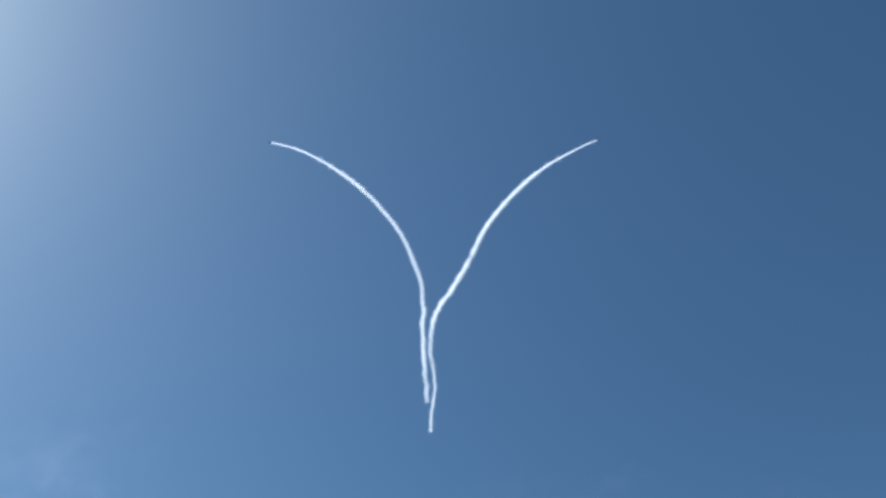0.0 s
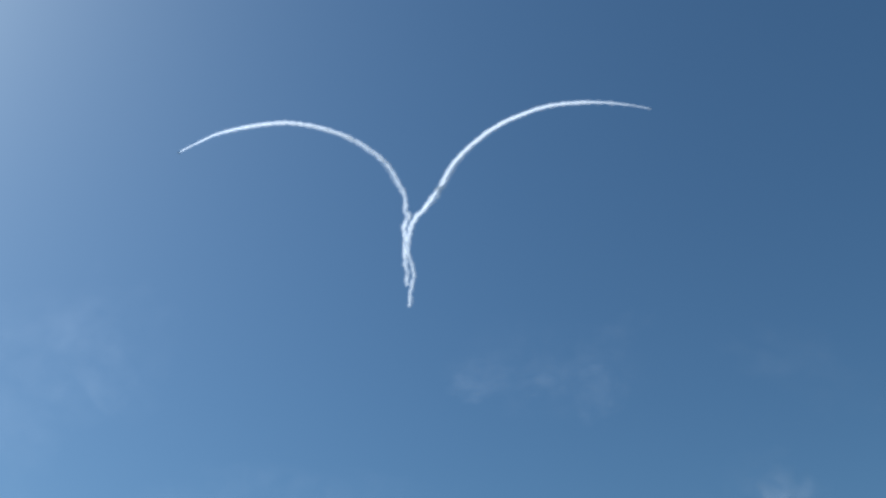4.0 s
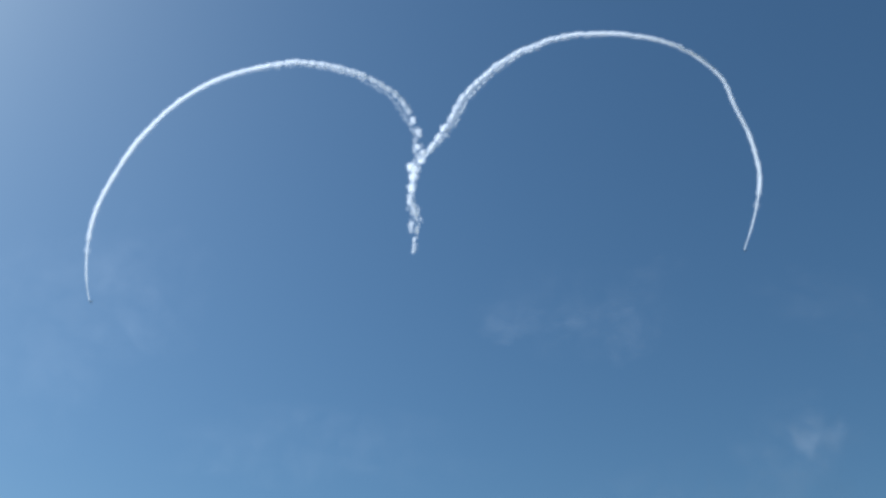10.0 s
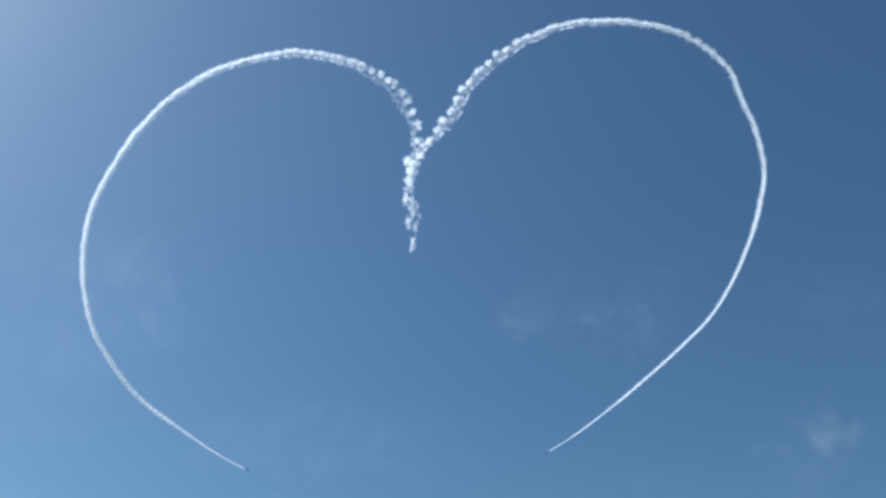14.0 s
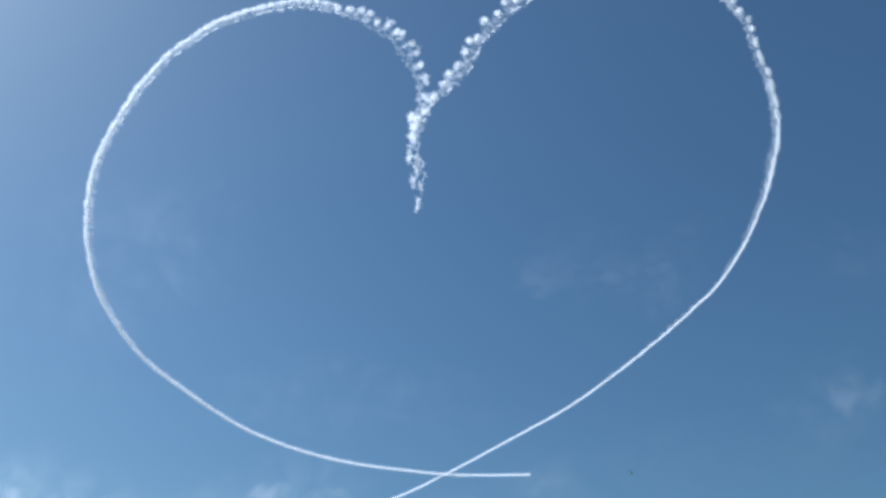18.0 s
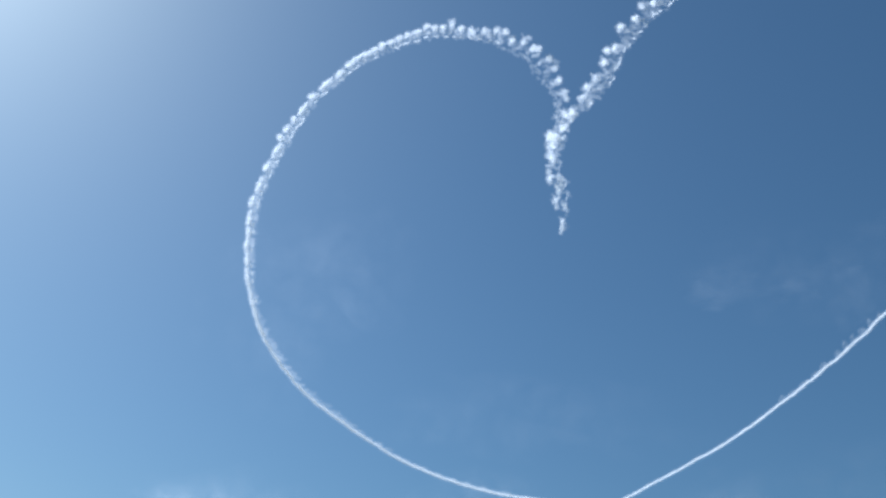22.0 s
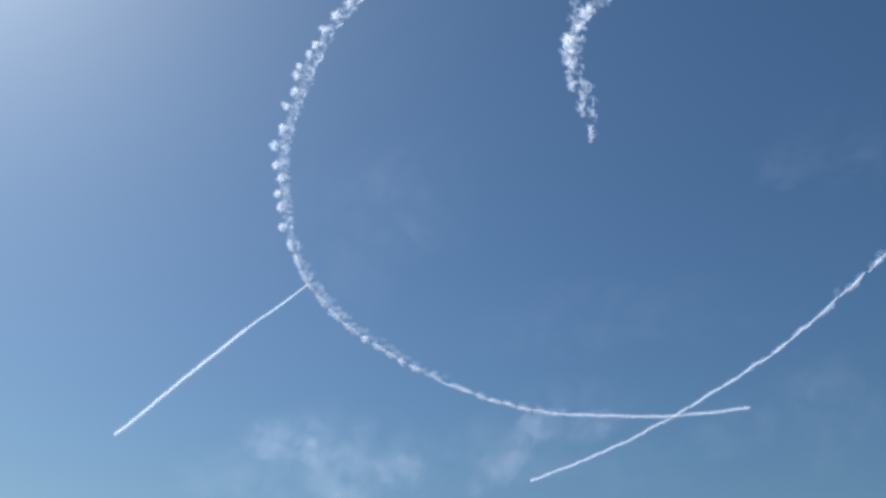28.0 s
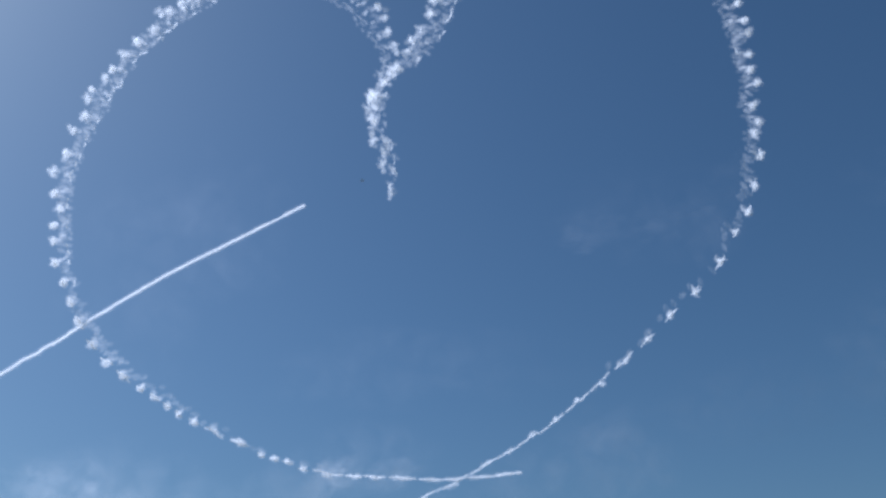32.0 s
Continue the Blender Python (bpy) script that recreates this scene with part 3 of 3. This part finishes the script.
smoke_trail("white smoke trail, other half of the heart, breaking into puffs", right_flight, RIGHT_DRIFT, 2,
            ((0, 22), (500, 18), (640, 17), (700, 22), (900, 25), (1000, 34), (1150, 34), (1300, 26)), stem=110.0, outward=0.6, dim=((-5, 60), (690, 790)), girth=((0, 0.65), (100, 1), (600, 1), (660, 0.8), (900, 0.9), (1100, 0.7), (1300, 0.58), (1500, 0.52)),
            onset=((0, 0), (120, 2), (560, 3), (620, -3), (790, -3), (850, -2), (1000, 0), (1150, 0)),
            gather=((0, 0.4), (20, 0.9), (110, 0.9), (140, 1), (1190, 1), (1300, 0.5), (1400, 0.2)),
            spread=((0, 1.0), (700, 1.0), (850, 0.72), (1000, 0.58), (1150, 0.42), (1300, 0.28), (1450, 0.2)))
smoke_trail("fresh straight white smoke trail crossing the heart", third_flight, STILL_DRIFT, 3, ((0, 18),), wild=4.0, creep=2.4, nearer=12.0, gather=((0, 0.1),), spread=((0, 0.2),))


# ---- aircraft ----
def lathe(rows, n=14):
    bm = bmesh.new()
    prev = None
    for x, r, flat in rows:
        ring = [bm.verts.new((x, r * math.cos(2 * math.pi * i / n), r * flat * math.sin(2 * math.pi * i / n))) for i in range(n)]
        if prev:
            for i in range(n):
                bm.faces.new((prev[i], prev[(i + 1) % n], ring[(i + 1) % n], ring[i]))
        else:
            bm.faces.new(ring[::-1])
        prev = ring
    bm.faces.new(prev)
    for f in bm.faces:
        f.smooth = True
    return bm


def blade(outline, thick, axis="z"):
    """A flat tapering surface with a rounded section, from its outline."""
    bm = bmesh.new()
    cx = sum(p[0] for p in outline) / len(outline)
    cy = sum(p[1] for p in outline) / len(outline)
    layers = []
    for h, k in ((-0.5, 0.9), (0.0, 1.0), (0.5, 0.9)):
        layer = []
        for x, y in outline:
            px, py, pz = cx + (x - cx) * k, cy + (y - cy) * k, h * thick
            layer.append(bm.verts.new((px, py, pz) if axis == "z" else (px, pz, py)))
        layers.append(layer)
    n = len(outline)
    bm.faces.new(layers[0][::-1])
    bm.faces.new(layers[2])
    for a, b in zip(layers, layers[1:]):
        for i in range(n):
            bm.faces.new((a[i], a[(i + 1) % n], b[(i + 1) % n], b[i]))
    bmesh.ops.recalc_face_normals(bm, faces=bm.faces)
    return bm


def jet(label):
    plane = new("aircraft")
    tagged(plane, label, "aircraft", "display aircraft")
    part("fuselage", lathe([(-5.0, 0.28, 1), (-4.2, 0.42, 1.1), (-2.0, 0.62, 1.15), (0.5, 0.72, 1.2), (2.2, 0.62, 1.2), (3.8, 0.4, 1.1),
                            (4.8, 0.18, 1), (5.2, 0.04, 1)]), JET_GREY, plane, size=0.6)
    part("canopy", lathe([(0.0, 0.05, 1), (0.5, 0.36, 1.2), (1.5, 0.42, 1.3), (2.4, 0.3, 1.2), (3.0, 0.05, 1)], 10), GLASS_DARK, plane,
         "dark tinted canopy", 0.6).location = (0.12, 0, 0.33)
    for side in (1, -1):
        part("wing", blade([(1.3, 0.4 * side), (-0.5, 4.6 * side), (-1.3, 4.6 * side), (-1.2, 0.4 * side)], 0.18), JET_GREY, plane, size=0.6)
        part("tailplane", blade([(-3.6, 0.25 * side), (-4.5, 2.0 * side), (-5.0, 2.0 * side), (-4.8, 0.25 * side)], 0.1), JET_GREY, plane, size=0.6)
        part("air_intake", lathe([(-1.4, 0.12, 1), (-0.6, 0.3, 1.2), (0.8, 0.32, 1.3), (1.1, 0.26, 1.3)], 10), JET_DARK, plane, size=0.6).location = (0.12, 0.375 * side, 0.03)
    part("fin", blade([(-2.9, 0.5), (-4.5, 2.3), (-5.2, 2.3), (-4.9, 0.3)], 0.12, "y"), JET_GREY, plane, size=0.6)
    part("jet_pipe", lathe([(-5.3, 0.2, 1), (-4.9, 0.26, 1)], 10), JET_DARK, plane, size=0.6)
    return plane


def fly(plane, flight, drift, nearer=0.0):
    rows = []
    for i in range(129):
        t = i * 0.25
        p, d, n = flight.at(max(-600, min(flight.s[-1] - 6, flight.way(t) + 4)))
        rows.append((t, drifted(drift, t, nearer) @ framed(p, d, n)))
    KEYED.append((plane, rows))


fly(jet("small grey display jet trailing white smoke"), left_flight, LEFT_DRIFT)
fly(jet("small grey display jet drawing the heart's other half"), right_flight, RIGHT_DRIFT)
fly(jet("small grey display jet drawing a straight smoke line"), third_flight, STILL_DRIFT, 12.0)


# ---- bird ----
def swallow():
    bird = new("bird")
    tagged(bird, "small dark swallow with swept wings in flight", "bird")
    part("body", lathe([(-0.075, 0.004, 1), (-0.055, 0.014, 1), (-0.02, 0.022, 1), (0.02, 0.024, 1), (0.05, 0.018, 1), (0.066, 0.014, 1),
                        (0.078, 0.008, 1), (0.09, 0.001, 1)], 12), FEATHER_DARK, bird)
    part("belly", lathe([(-0.06, 0.004, 0.6), (-0.02, 0.019, 0.7), (0.03, 0.019, 0.7), (0.06, 0.004, 0.6)], 10), FEATHER_PALE, bird,
         "pale feathered belly").location = (0, 0, -0.011)
    part("tail", blade([(-0.06, 0.008), (-0.14, 0.03), (-0.1, 0.0), (-0.14, -0.03), (-0.06, -0.008)], 0.004), FEATHER_DARK, bird)
    wings = []
    for side in (1, -1):
        w = part("wing", blade([(0.035, 0.0), (0.05, 0.06 * side), (0.02, 0.12 * side), (-0.06, 0.18 * side), (-0.02, 0.1 * side),
                                (-0.03, 0.04 * side), (-0.03, 0.0)], 0.006), FEATHER_DARK, bird)
        w.location = (0.01, 0.016 * side, 0.008)
        wings.append((w, side))
    return bird, wings


BIRD_WAY = [(5.2, -0.60, 0.95, 0.43), (5.5, -0.439, 0.934, 0.466), (5.8, -0.307, 0.896, 0.503), (5.9, -0.254, 0.883, 0.515), (6.0, -0.187, 0.878, 0.517),
            (6.1, -0.123, 0.869, 0.524), (6.2, -0.052, 0.868, 0.522), (6.3, 0.022, 0.873, 0.513), (6.5, 0.133, 0.89, 0.487), (6.7, 0.151, 0.905, 0.468),
            (6.9, 0.112, 0.909, 0.463), (7.0, 0.090, 0.904, 0.468), (7.1, 0.06, 0.893, 0.483), (7.3, 0.024, 0.855, 0.531), (7.5, -0.007, 0.806, 0.593)]
BIRD_ON = [(7.7, -0.029, 0.756, 0.657), (7.9, -0.052, 0.718, 0.707), (8.1, -0.066, 0.685, 0.751), (8.4, -0.006, 0.631, 0.82), (8.5, 0.052, 0.612, 0.844),
           (8.8, 0.2, 0.55, 0.9), (9.4, 0.5, 0.35, 1.0)]
bird, bird_wings = swallow()


def bird_rows():
    pts = []
    for t, x, y, z in BIRD_WAY + BIRD_ON:
        pts.append((t, Vector(EYE) + pose(0, 0, 0, CLIMB * (t - 13)) @ (Vector((x, y, z)) * ramp(t, (6, 23), (6.8, 17), (7.1, 17), (8.5, 34)))))
    rows = []
    for i, (t, p) in enumerate(pts):
        ahead = pts[min(i + 1, len(pts) - 1)][1] - pts[max(i - 1, 0)][1]
        m = ahead.to_track_quat("X", "Z").to_matrix().to_4x4()
        m.translation = p
        rows.append((t, m))
    first, last = rows[0][1].copy(), rows[-1][1].copy()
    first.translation += Vector((-60, 10, -4))
    last.translation += Vector((160, -60, 5))
    return [(0.0, first)] + rows + [(32.0, last)]


# ---- everything that moves ----
def motions():
    for ob, rows in KEYED:
        walk(ob, rows)
    walk(bird, bird_rows())
    for w, side in bird_wings:
        beat = [(0.0, pose(*w.location))]
        for i in range(45):
            t = 5.0 + i * 0.1
            beat.append((t, pose(*w.location, side * (38 if i % 2 else -22) * (0.4 if 14 < i < 18 else 1.0))))
        walk(w, beat + [(32.0, pose(*w.location))])


motions()
